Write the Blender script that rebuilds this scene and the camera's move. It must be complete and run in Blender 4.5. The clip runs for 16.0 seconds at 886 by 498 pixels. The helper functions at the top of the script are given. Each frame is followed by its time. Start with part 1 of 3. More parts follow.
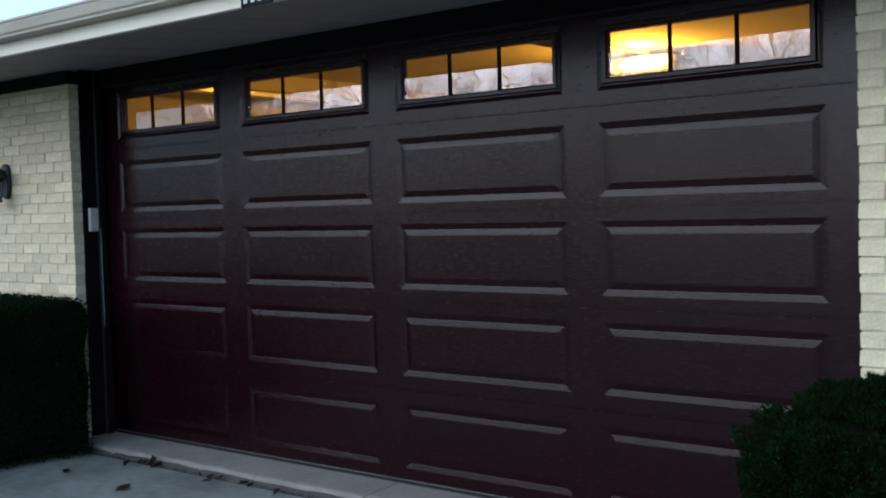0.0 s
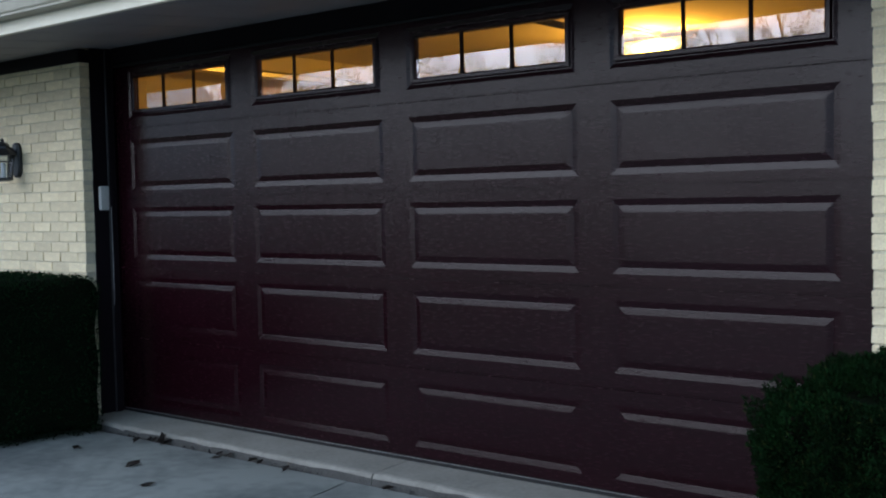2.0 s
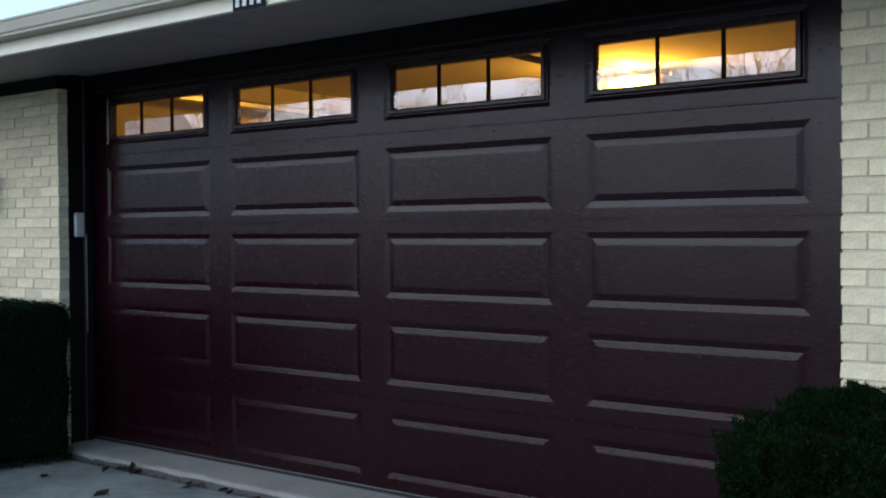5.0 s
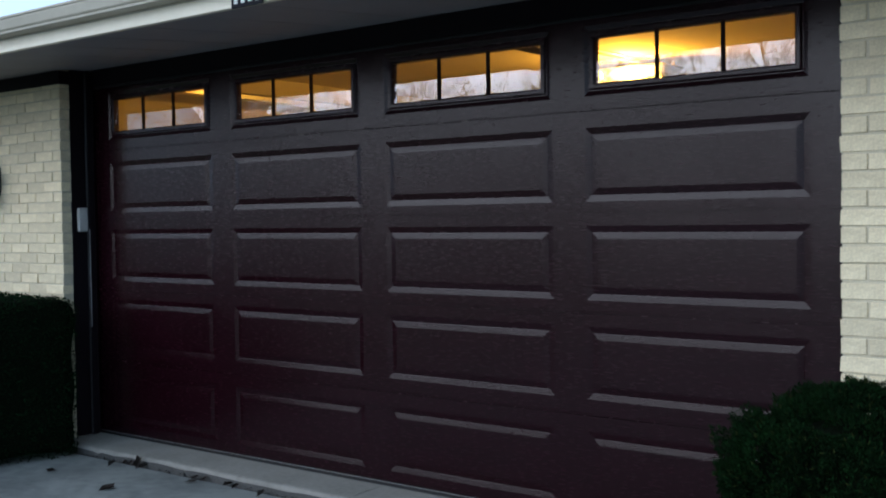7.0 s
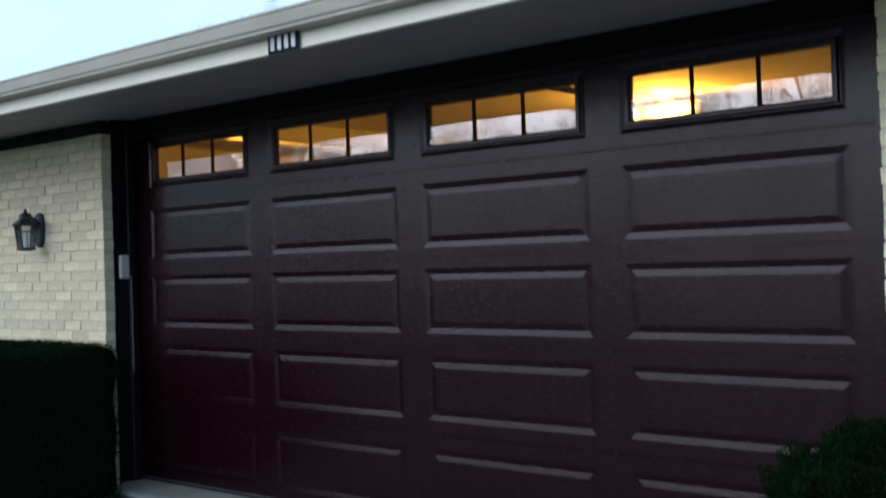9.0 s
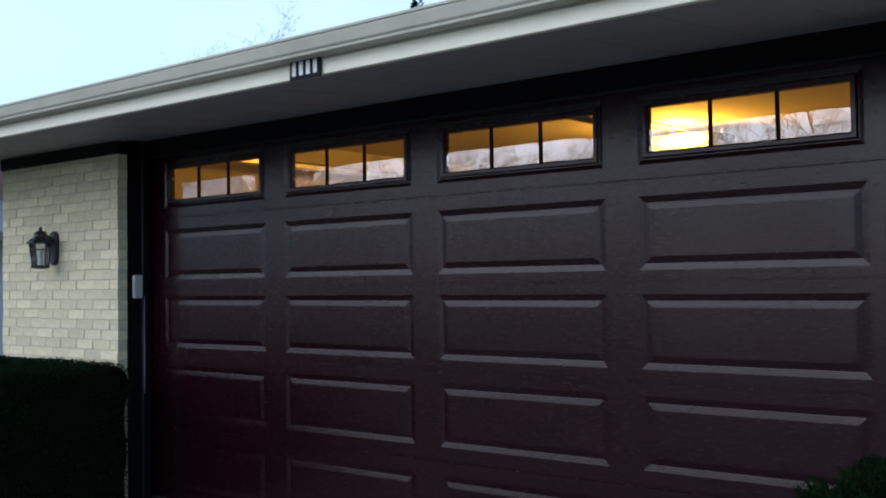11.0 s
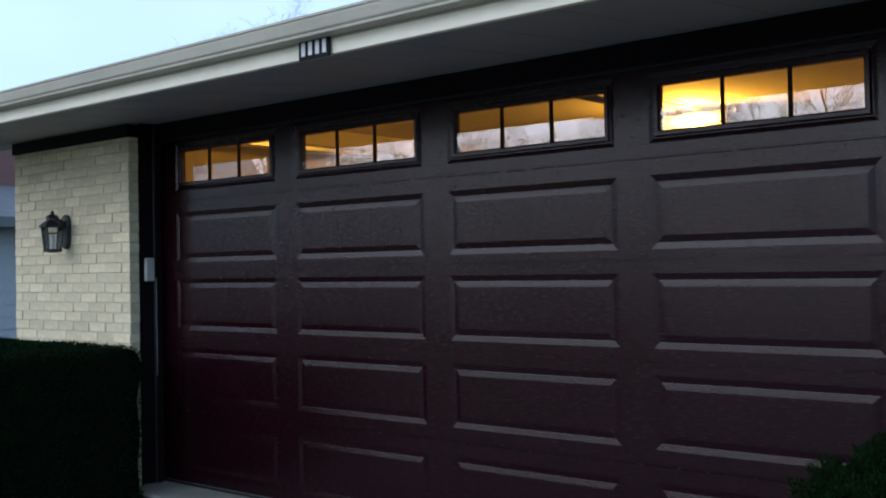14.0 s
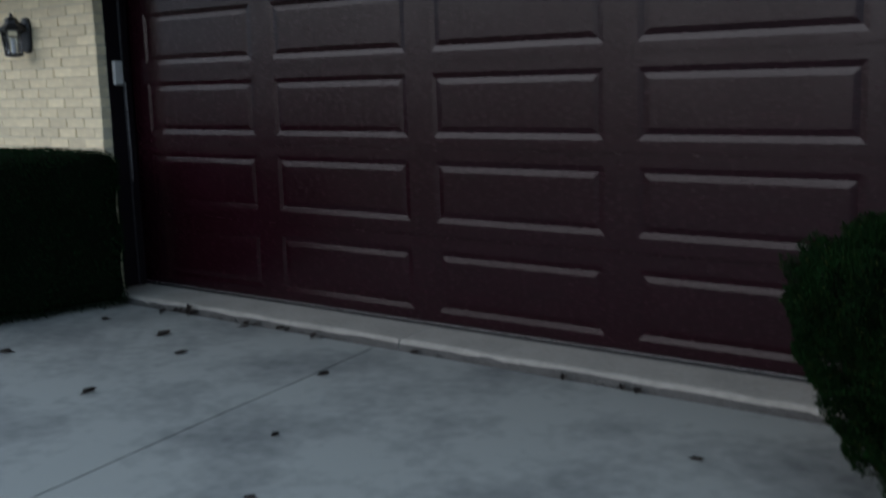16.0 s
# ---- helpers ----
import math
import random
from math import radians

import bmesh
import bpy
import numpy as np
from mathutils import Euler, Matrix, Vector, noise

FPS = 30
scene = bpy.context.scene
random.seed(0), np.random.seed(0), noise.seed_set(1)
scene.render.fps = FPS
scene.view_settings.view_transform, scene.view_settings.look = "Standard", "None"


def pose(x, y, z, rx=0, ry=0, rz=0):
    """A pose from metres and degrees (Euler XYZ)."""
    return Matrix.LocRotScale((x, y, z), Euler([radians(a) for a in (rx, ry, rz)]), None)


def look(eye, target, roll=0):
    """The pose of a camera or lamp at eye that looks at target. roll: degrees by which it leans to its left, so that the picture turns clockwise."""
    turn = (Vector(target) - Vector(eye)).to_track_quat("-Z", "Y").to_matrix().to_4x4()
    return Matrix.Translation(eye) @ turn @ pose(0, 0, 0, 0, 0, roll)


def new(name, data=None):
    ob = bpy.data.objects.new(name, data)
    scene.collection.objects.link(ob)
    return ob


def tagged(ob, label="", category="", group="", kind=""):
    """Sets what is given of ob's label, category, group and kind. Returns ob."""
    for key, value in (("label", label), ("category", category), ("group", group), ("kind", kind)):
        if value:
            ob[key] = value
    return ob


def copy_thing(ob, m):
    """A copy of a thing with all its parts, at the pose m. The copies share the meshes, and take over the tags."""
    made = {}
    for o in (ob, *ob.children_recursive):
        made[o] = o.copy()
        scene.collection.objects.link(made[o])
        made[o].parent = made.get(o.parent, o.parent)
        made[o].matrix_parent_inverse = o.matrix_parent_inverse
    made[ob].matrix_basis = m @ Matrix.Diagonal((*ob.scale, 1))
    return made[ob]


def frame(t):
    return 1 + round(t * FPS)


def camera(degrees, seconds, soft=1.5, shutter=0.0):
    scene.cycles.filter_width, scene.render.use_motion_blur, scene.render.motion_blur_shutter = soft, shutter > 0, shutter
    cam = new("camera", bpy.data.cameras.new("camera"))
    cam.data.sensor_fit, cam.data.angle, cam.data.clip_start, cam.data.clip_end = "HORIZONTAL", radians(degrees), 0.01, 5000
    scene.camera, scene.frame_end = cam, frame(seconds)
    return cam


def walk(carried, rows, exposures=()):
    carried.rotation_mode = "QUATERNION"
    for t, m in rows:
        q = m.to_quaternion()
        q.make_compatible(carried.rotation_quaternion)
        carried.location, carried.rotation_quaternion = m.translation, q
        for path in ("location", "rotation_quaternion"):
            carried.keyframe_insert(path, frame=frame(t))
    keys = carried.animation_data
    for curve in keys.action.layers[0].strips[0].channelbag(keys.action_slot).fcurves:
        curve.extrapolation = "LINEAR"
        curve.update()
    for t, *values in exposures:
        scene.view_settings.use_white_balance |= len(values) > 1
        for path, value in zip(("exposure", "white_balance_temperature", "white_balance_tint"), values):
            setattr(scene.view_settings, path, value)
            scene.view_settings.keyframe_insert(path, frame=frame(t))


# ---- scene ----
cam = camera(45.4, 16.0, soft=2.0, shutter=0.8)
PATH = [
    (0, (6.128, -4.263, 1.462), (4.901, -2.685, 1.384), -1.6),
    (0.5, (6.121, -4.286, 1.412), (4.901, -2.702, 1.351), -1.4),
    (1, (6.122, -4.264, 1.405), (4.884, -2.695, 1.331), -1.6),
    (1.5, (6.107, -4.277, 1.393), (4.869, -2.709, 1.303), -1.2),
    (2, (6.113, -4.283, 1.404), (4.877, -2.713, 1.307), -1.2),
    (2.5, (6.123, -4.294, 1.397), (4.893, -2.719, 1.326), -0.8),
    (3, (6.126, -4.29, 1.393), (4.908, -2.705, 1.344), -1.2),
    (3.5, (6.128, -4.297, 1.42), (4.922, -2.702, 1.361), -0.9),
    (4, (6.134, -4.284, 1.387), (4.93, -2.687, 1.341), -0.7),
    (6.5, (6.152, -4.27, 1.404), (4.941, -2.678, 1.371), -0.0),
    (7, (6.164, -4.263, 1.427), (4.948, -2.676, 1.368), -0.8),
    (7.5, (6.159, -4.251, 1.38), (4.931, -2.674, 1.337), -0.4),
    (8, (6.144, -4.279, 1.381), (4.925, -2.695, 1.316), -0.7),
    (8.5, (6.161, -4.258, 1.409), (4.921, -2.689, 1.349), -1.7),
    (9, (6.163, -4.261, 1.418), (4.892, -2.717, 1.441), -1.8),
    (9.5, (6.155, -4.301, 1.415), (4.887, -2.756, 1.48), -1.2),
    (9.7, (6.143, -4.304, 1.434), (4.874, -2.76, 1.506), -1.5),
    (12, (6.129, -4.3, 1.438), (4.845, -2.768, 1.498), -0.2),
    (12.5, (6.117, -4.331, 1.439), (4.845, -2.789, 1.5), -1.3),
    (13, (6.167, -4.255, 1.421), (4.882, -2.723, 1.472), -1.1),
    (13.5, (6.14, -4.289, 1.415), (4.864, -2.749, 1.464), -0.5),
    (14, (6.131, -4.288, 1.419), (4.834, -2.765, 1.456), -1.0),
    (14.5, (6.139, -4.268, 1.42), (4.847, -2.742, 1.448), -1.1),
    (15, (6.101, -4.33, 1.455), (4.829, -2.794, 1.302), -2.5),
    (15.5, (6.092, -4.32, 1.476), (4.825, -2.797, 1.205), -2.1),
    (15.6, (6.09, -4.328, 1.457), (4.824, -2.805, 1.176), -2.0),
    (16, (6.027, -4.463, 1.374), (4.817, -2.904, 1.048), -1.8),
]
walk(cam, [(t, look(eye, target, roll)) for t, eye, target, roll in PATH],
     exposures=((0.0, 0.0, 6300, 15), (9.5, 0.0, 6300, 15), (12.0, -0.11, 6300, 15), (14.5, -0.15, 6300, 15), (15.0, -0.16, 6550, 17), (15.5, -0.21, 6600, 17), (16.0, -0.32, 6800, 17)))

# ---- light ----
SUN_EL, SUN_ROT = radians(19), radians(210)
world = bpy.data.worlds.new("dusk_sky")
scene.world = world
world.use_nodes = True
wn, wl = world.node_tree.nodes, world.node_tree.links
for n in list(wn):
    wn.remove(n)
w_out, w_bg = wn.new("ShaderNodeOutputWorld"), wn.new("ShaderNodeBackground")
w_sky, w_tc, w_no = wn.new("ShaderNodeTexSky"), wn.new("ShaderNodeTexCoord"), wn.new("ShaderNodeTexNoise")
w_map, w_ramp, w_mix = wn.new("ShaderNodeMapping"), wn.new("ShaderNodeValToRGB"), wn.new("ShaderNodeMixRGB")
w_sky.sky_type, w_sky.sun_disc = "NISHITA", False
w_sky.sun_elevation, w_sky.sun_rotation = SUN_EL, SUN_ROT
w_sky.air_density, w_sky.dust_density, w_sky.ozone_density = 1.0, 0.6, 2.5
w_map.inputs["Scale"].default_value = (1.0, 1.0, 2.6)
w_no.inputs["Scale"].default_value, w_no.inputs["Detail"].default_value = 2.2, 5
w_ramp.color_ramp.elements[0].position, w_ramp.color_ramp.elements[0].color = 0.34, (0.80, 0.80, 0.80, 1)
w_ramp.color_ramp.elements[1].position, w_ramp.color_ramp.elements[1].color = 0.70, (0.97, 0.97, 0.97, 1)
w_mix.inputs["Color2"].default_value = (7.3, 10.6, 14.1, 1)
w_bg.inputs["Strength"].default_value = 0.112
wl.new(w_tc.outputs["Generated"], w_map.inputs["Vector"])
wl.new(w_map.outputs["Vector"], w_no.inputs["Vector"])
wl.new(w_no.outputs["Fac"], w_ramp.inputs["Fac"])
wl.new(w_ramp.outputs["Color"], w_mix.inputs["Fac"])
wl.new(w_sky.outputs["Color"], w_mix.inputs["Color1"])
wl.new(w_mix.outputs["Color"], w_bg.inputs["Color"])
wl.new(w_bg.outputs["Background"], w_out.inputs["Surface"])

sun = new("sun", bpy.data.lights.new("sun", "SUN"))
sun.data.energy, sun.data.angle, sun.data.color = 1.75, radians(47), (0.93, 0.96, 1.0)
sun.matrix_world = look((0, 0, 0), (0.47, 0.81, -0.32))

# ---- materials ----
def material(name, base, rough=0.6, second=None, scale=8.0, stretch=(1, 1, 1), amount=0.5, bump=0.0, bump_scale=60.0,
             metal=0.0, island=0.0, objrand=0.0, spec=0.5, fine=None, coat=0.0, lohi=(0.32, 0.68), rvar=0.0):
    """A surface with a large-scale and a fine variation and a fine relief."""
    m = bpy.data.materials.new(name)
    m.use_nodes = True
    nt = m.node_tree
    n, l = nt.nodes, nt.links
    bs = n["Principled BSDF"]
    bs.inputs["Roughness"].default_value, bs.inputs["Metallic"].default_value = rough, metal
    bs.inputs["Specular IOR Level"].default_value = spec
    bs.inputs["Coat Weight"].default_value = coat
    tc, mp = n.new("ShaderNodeTexCoord"), n.new("ShaderNodeMapping")
    mp.inputs["Scale"].default_value = stretch
    l.new(tc.outputs["Object"], mp.inputs["Vector"])
    big, small = n.new("ShaderNodeTexNoise"), n.new("ShaderNodeTexNoise")
    big.inputs["Scale"].default_value, big.inputs["Detail"].default_value = scale, 4
    small.inputs["Scale"].default_value, small.inputs["Detail"].default_value = fine or scale * 9, 6
    for t in (big, small):
        l.new(mp.outputs["Vector"], t.inputs["Vector"])
    second = second or tuple(c * 0.7 for c in base)
    ramp = n.new("ShaderNodeValToRGB")
    ramp.color_ramp.elements[0].position, ramp.color_ramp.elements[1].position = lohi
    ramp.color_ramp.elements[0].color, ramp.color_ramp.elements[1].color = (*second, 1), (*base, 1)
    add = n.new("ShaderNodeMath")
    add.operation = "MULTIPLY_ADD"
    l.new(small.outputs["Fac"], add.inputs[0])
    add.inputs[1].default_value = amount
    half = n.new("ShaderNodeMath")
    half.operation = "MULTIPLY"
    l.new(big.outputs["Fac"], half.inputs[0])
    half.inputs[1].default_value = 1 - amount
    l.new(half.outputs[0], add.inputs[2])
    l.new(add.outputs[0], ramp.inputs["Fac"])
    last = ramp.outputs["Color"]
    if island or objrand:
        src = n.new("ShaderNodeNewGeometry").outputs["Random Per Island"] if island else n.new("ShaderNodeObjectInfo").outputs["Random"]
        hsv, rng = n.new("ShaderNodeHueSaturation"), n.new("ShaderNodeMapRange")
        span = island or objrand
        rng.inputs["To Min"].default_value, rng.inputs["To Max"].default_value = 1 - span, 1 + span
        l.new(src, rng.inputs["Value"])
        l.new(rng.outputs["Result"], hsv.inputs["Value"])
        l.new(last, hsv.inputs["Color"])
        last = hsv.outputs["Color"]
    l.new(last, bs.inputs["Base Color"])
    if rvar:
        rr = n.new("ShaderNodeMapRange")
        rr.inputs["From Min"].default_value, rr.inputs["From Max"].default_value = 0.3, 0.7
        rr.inputs["To Min"].default_value, rr.inputs["To Max"].default_value = rough - rvar / 2, rough + rvar / 2
        l.new(small.outputs["Fac"], rr.inputs["Value"])
        l.new(rr.outputs["Result"], bs.inputs["Roughness"])
    if bump:
        b, t2 = n.new("ShaderNodeBump"), n.new("ShaderNodeTexNoise")
        t2.inputs["Scale"].default_value, t2.inputs["Detail"].default_value = bump_scale, 5
        l.new(mp.outputs["Vector"], t2.inputs["Vector"])
        b.inputs["Strength"].default_value, b.inputs["Distance"].default_value = bump, 0.004
        l.new(t2.outputs["Fac"], b.inputs["Height"])
        l.new(b.outputs["Normal"], bs.inputs["Normal"])
    return m


def emitter(name, color, strength):
    m = bpy.data.materials.new(name)
    m.use_nodes = True
    bs = m.node_tree.nodes["Principled BSDF"]
    bs.inputs["Base Color"].default_value = (0.8, 0.8, 0.8, 1)
    bs.inputs["Emission Color"].default_value, bs.inputs["Emission Strength"].default_value = (*color, 1), strength
    return m


def glass(name, tint=(1, 1, 1), rough=0.0, ior=1.5):
    """Thin pane: clear sheet with a Fresnel gloss on it."""
    m = bpy.data.materials.new(name)
    m.use_nodes = True
    n, l = m.node_tree.nodes, m.node_tree.links
    n.remove(n["Principled BSDF"])
    tr, gl = n.new("ShaderNodeBsdfTransparent"), n.new("ShaderNodeBsdfGlossy")
    mix, fr = n.new("ShaderNodeMixShader"), n.new("ShaderNodeFresnel")
    tr.inputs["Color"].default_value = (*tint, 1)
    gl.inputs["Roughness"].default_value = rough
    fr.inputs["IOR"].default_value = ior
    l.new(fr.outputs["Fac"], mix.inputs["Fac"])
    l.new(tr.outputs[0], mix.inputs[1])
    l.new(gl.outputs[0], mix.inputs[2])
    l.new(mix.outputs[0], n["Material Output"].inputs["Surface"])
    return m


M_DOOR = material("brown_door_paint", (0.0142, 0.0021, 0.0047), 0.235, (0.0078, 0.0011, 0.0026), 6, (0.4, 1, 3), 0.5, 0.07, 55, spec=0.235, rvar=0.13)
M_TRIM = material("dark_trim_paint", (0.011, 0.0076, 0.0098), 0.6, (0.007, 0.005, 0.0068), 6, bump=0.1, spec=0.10)
M_RUBBER = material("black_rubber", (0.006, 0.006, 0.007), 0.7, scale=12, bump=0.1)
M_GRIP = material("dark_vinyl_seal", (0.02, 0.018, 0.018), 0.4, scale=12)
M_BRICK = material("cream_brick", (0.86, 0.745, 0.51), 0.88, (0.56, 0.47, 0.31), 13, (1, 1, 1), 0.45, 0.8, 60, objrand=0.13)
M_BRICK_J = material("cream_brick_wall", (0.86, 0.745, 0.51), 0.88, (0.56, 0.47, 0.31), 13, (1, 1, 1), 0.45, 0.8, 60, island=0.13)
M_MORTAR = material("grey_mortar", (0.64, 0.565, 0.41), 0.95, (0.49, 0.43, 0.31), 14, bump=0.6)
M_CONC = material("driveway_concrete", (0.218, 0.226, 0.208), 0.9, (0.100, 0.106, 0.102), 1.5, (1, 1, 1), 0.30, 0.4, 120, fine=13, lohi=(0.34, 0.56))
M_SILL = material("pale_concrete", (0.29, 0.27, 0.235), 0.88, (0.19, 0.178, 0.155), 4, (1, 1, 1), 0.45, 0.3, 110)
M_FASCIA = material("white_aluminium", (0.88, 0.80, 0.64), 0.5, (0.78, 0.71, 0.56), 3, (1, 1, 1), 0.3)
M_GUTTER = material("almond_gutter_paint", (0.50, 0.455, 0.365), 0.5, (0.40, 0.365, 0.29), 3, (1, 1, 1), 0.3)
M_SOFFIT = material("taupe_soffit", (0.31, 0.285, 0.30), 0.6, (0.27, 0.25, 0.265), 3, (1, 1, 1), 0.3)
M_SHINGLE = material("grey_shingle", (0.10, 0.095, 0.09), 0.95, (0.06, 0.058, 0.055), 10, bump=0.6, island=0.25)
M_IRON = material("black_iron_paint", (0.012, 0.012, 0.014), 0.45, (0.02, 0.02, 0.022), 20, bump=0.2)
M_PLATE = material("black_sign_enamel", (0.008, 0.008, 0.012), 0.7, scale=15, spec=0.15)
M_DIGIT = material("pale_sign_paint", (0.75, 0.75, 0.74), 0.5, scale=15)
M_BOX = material("ivory_plastic", (0.54, 0.53, 0.50), 0.4, (0.46, 0.45, 0.42), 12)
M_CABLE = material("grey_cable", (0.38, 0.36, 0.35), 0.5, scale=20)
M_PLASTER = material("garage_drywall", (0.72, 0.68, 0.60), 0.9, (0.64, 0.60, 0.52), 2, bump=0.1)
M_FLOOR = material("garage_floor_concrete", (0.28, 0.27, 0.26), 0.85, scale=2)
M_STEEL = material("galvanised_steel", (0.55, 0.55, 0.54), 0.35, (0.45, 0.45, 0.44), 12, metal=0.9)
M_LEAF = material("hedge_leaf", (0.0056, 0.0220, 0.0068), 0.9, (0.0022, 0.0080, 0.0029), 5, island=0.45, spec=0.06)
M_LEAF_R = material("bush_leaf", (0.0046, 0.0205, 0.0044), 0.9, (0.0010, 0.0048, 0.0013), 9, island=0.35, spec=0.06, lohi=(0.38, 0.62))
# near black: shade put into the colour of shrub cores and horizon belt
M_SHADE_FILL = material("dark_shade_fill", (0.004, 0.006, 0.003), 0.95, scale=20, spec=0.02)
M_BARK = material("grey_bark", (0.055, 0.047, 0.040), 0.95, (0.03, 0.025, 0.022), 8, (1, 1, 0.25), bump=0.6)
M_DEAD = material("dead_leaf", (0.042, 0.029, 0.022), 0.9, (0.02, 0.014, 0.011), 40, objrand=0.3)
M_SOIL = material("dark_mulch", (0.035, 0.026, 0.018), 0.98, (0.018, 0.014, 0.01), 20, bump=0.9)
M_GRASS = material("winter_lawn", (0.075, 0.085, 0.035), 0.95, (0.045, 0.055, 0.022), 0.8, bump=0.8)
M_DIRT_SHADE = material("dirt_and_shade", (0.085, 0.080, 0.074), 0.95, (0.04, 0.038, 0.035), 7, bump=0.6)
M_TAR = material("dark_joint_filler", (0.03, 0.028, 0.026), 0.95, scale=20)
M_GLASS = glass("window_glass", (0.93, 0.95, 0.93), 0.0, 2.45)
M_LANTERN = glass("seeded_lantern_glass", (0.82, 0.86, 0.88), 0.15, 1.5)
M_BULB = emitter("lit_bulb", (1.0, 0.72, 0.12), 1.7)
M_FROST = material("frosted_white_tube", (0.75, 0.76, 0.78), 0.5, scale=20)



def yellowed(m, share, color):
    """Gives a share of a foliage's leaves another colour."""
    n, l = m.node_tree.nodes, m.node_tree.links
    bs = n["Principled BSDF"]
    old = bs.inputs["Base Color"].links[0].from_socket
    geo, step, mix = n.new("ShaderNodeNewGeometry"), n.new("ShaderNodeMath"), n.new("ShaderNodeMixRGB")
    step.operation = "GREATER_THAN"
    step.inputs[1].default_value = 1 - share
    l.new(geo.outputs["Random Per Island"], step.inputs[0])
    l.new(step.outputs[0], mix.inputs["Fac"])
    l.new(old, mix.inputs["Color1"])
    mix.inputs["Color2"].default_value = (*color, 1)
    l.new(mix.outputs["Color"], bs.inputs["Base Color"])


yellowed(M_LEAF_R, 0.05, (0.019, 0.024, 0.006))
yellowed(M_LEAF, 0.02, (0.010, 0.014, 0.004))

# ---- mesh helpers ----
def box(bm, x0, x1, y0, y1, z0, z1, bevel=0.0):
    v = [bm.verts.new(c) for c in ((x0, y0, z0), (x1, y0, z0), (x1, y1, z0), (x0, y1, z0), (x0, y0, z1), (x1, y0, z1), (x1, y1, z1), (x0, y1, z1))]
    f = [bm.faces.new([v[i] for i in q]) for q in ((0, 3, 2, 1), (4, 5, 6, 7), (0, 1, 5, 4), (1, 2, 6, 5), (2, 3, 7, 6), (3, 0, 4, 7))]
    if bevel:
        edges = list({e for q in f for e in q.edges})
        bmesh.ops.bevel(bm, geom=edges, offset=bevel, segments=1, affect="EDGES")
    return bm


def boxes(*specs, bevel=0.0):
    bm = bmesh.new()
    for s in specs:
        box(bm, *s, bevel=bevel)
    return bm


def finish(name, bm, mat, smooth=False):
    me = bpy.data.meshes.new(name)
    if len(bm.faces) > 1:
        bmesh.ops.recalc_face_normals(bm, faces=bm.faces)
    bm.to_mesh(me)
    bm.free()
    me.materials.append(mat)
    if smooth:
        for p in me.polygons:
            p.use_smooth = True
    return me


def part(name, bm, mat, parent=None, label="", smooth=False):
    """Links a bmesh as one mesh object under a thing or a part."""
    ob = new(name, finish(name, bm, mat, smooth))
    if parent:
        ob.parent = parent
    if label:
        tagged(ob, label)
    return ob


def thing(name, label, category, at=(0, 0, 0), group="", kind=""):
    ob = new(name)
    ob.location = at
    ob.empty_display_size = 0.1
    return tagged(ob, label, category, group, kind)


def soup(name, verts, faces, mat, parent=None):
    me = bpy.data.meshes.new(name)
    me.from_pydata(verts, [], faces)
    me.materials.append(mat)
    ob = new(name, me)
    if parent:
        ob.parent = parent
    return ob


def sweep(bm, profile, x0, x1):
    """An open profile of (y, z) drawn along x."""
    a = [bm.verts.new((x0, y, z)) for y, z in profile]
    b = [bm.verts.new((x1, y, z)) for y, z in profile]
    for i in range(len(profile) - 1):
        bm.faces.new((a[i], b[i], b[i + 1], a[i + 1]))
    return a, b


def tube(bm, pts, radii, sides=8, caps=True):
    rings, u = [], None
    for i, p in enumerate(pts):
        p = Vector(p)
        d = (Vector(pts[min(i + 1, len(pts) - 1)]) - Vector(pts[max(i - 1, 0)])).normalized()
        u = (u - d * u.dot(d)).normalized() if i else d.orthogonal().normalized()
        w = d.cross(u)
        rings.append([bm.verts.new(p + u * (radii[i] * math.cos(a)) + w * (radii[i] * math.sin(a))) for a in (2 * math.pi * k / sides for k in range(sides))])
    for r0, r1 in zip(rings, rings[1:]):
        for k in range(sides):
            bm.faces.new((r0[k], r0[(k + 1) % sides], r1[(k + 1) % sides], r1[k]))
    if caps:
        bm.faces.new(rings[0][::-1])
        bm.faces.new(rings[-1])
    return bm


def lathe(bm, profile, centre=(0, 0, 0), sides=16, turn=0.0):
    """A profile of (radius, z) turned about z."""
    cx, cy, cz = centre
    rings = [[bm.verts.new((cx + r * math.cos(turn + 2 * math.pi * k / sides), cy + r * math.sin(turn + 2 * math.pi * k / sides), cz + z)) for k in range(sides)] for r, z in profile]
    for r0, r1 in zip(rings, rings[1:]):
        for k in range(sides):
            bm.faces.new((r0[k], r0[(k + 1) % sides], r1[(k + 1) % sides], r1[k]))
    bm.faces.new(rings[0][::-1])
    bm.faces.new(rings[-1])
    return bm


# ---- plan ----
OPEN_L, OPEN_R = -0.065, 4.948        # garage opening
FACE = -0.25                          # brick face
SOFFIT_Z = 2.45
EAVE = -1.15
EAVE_Z = 2.350                        # the soffit falls to this height at the fascia
WALL_L, WALL_R = -1.60, 6.70          # ends of the brick front
JOINTS = (0.026, 0.505, 0.978, 1.440, 1.905, 2.365)
PANEL_X = [(0.113 + 1.2045 * i, 0.113 + 1.2045 * i + 1.030) for i in range(4)]
PANEL_Z = ((0.085, 0.430), (0.580, 0.917), (1.038, 1.381), (1.491, 1.829))
DOOR_L, DOOR_R = -0.055, 4.938


def slope(y):
    """Height of the driveway, which falls away from the door."""
    return -0.058 + 0.014 * (y + 0.30)


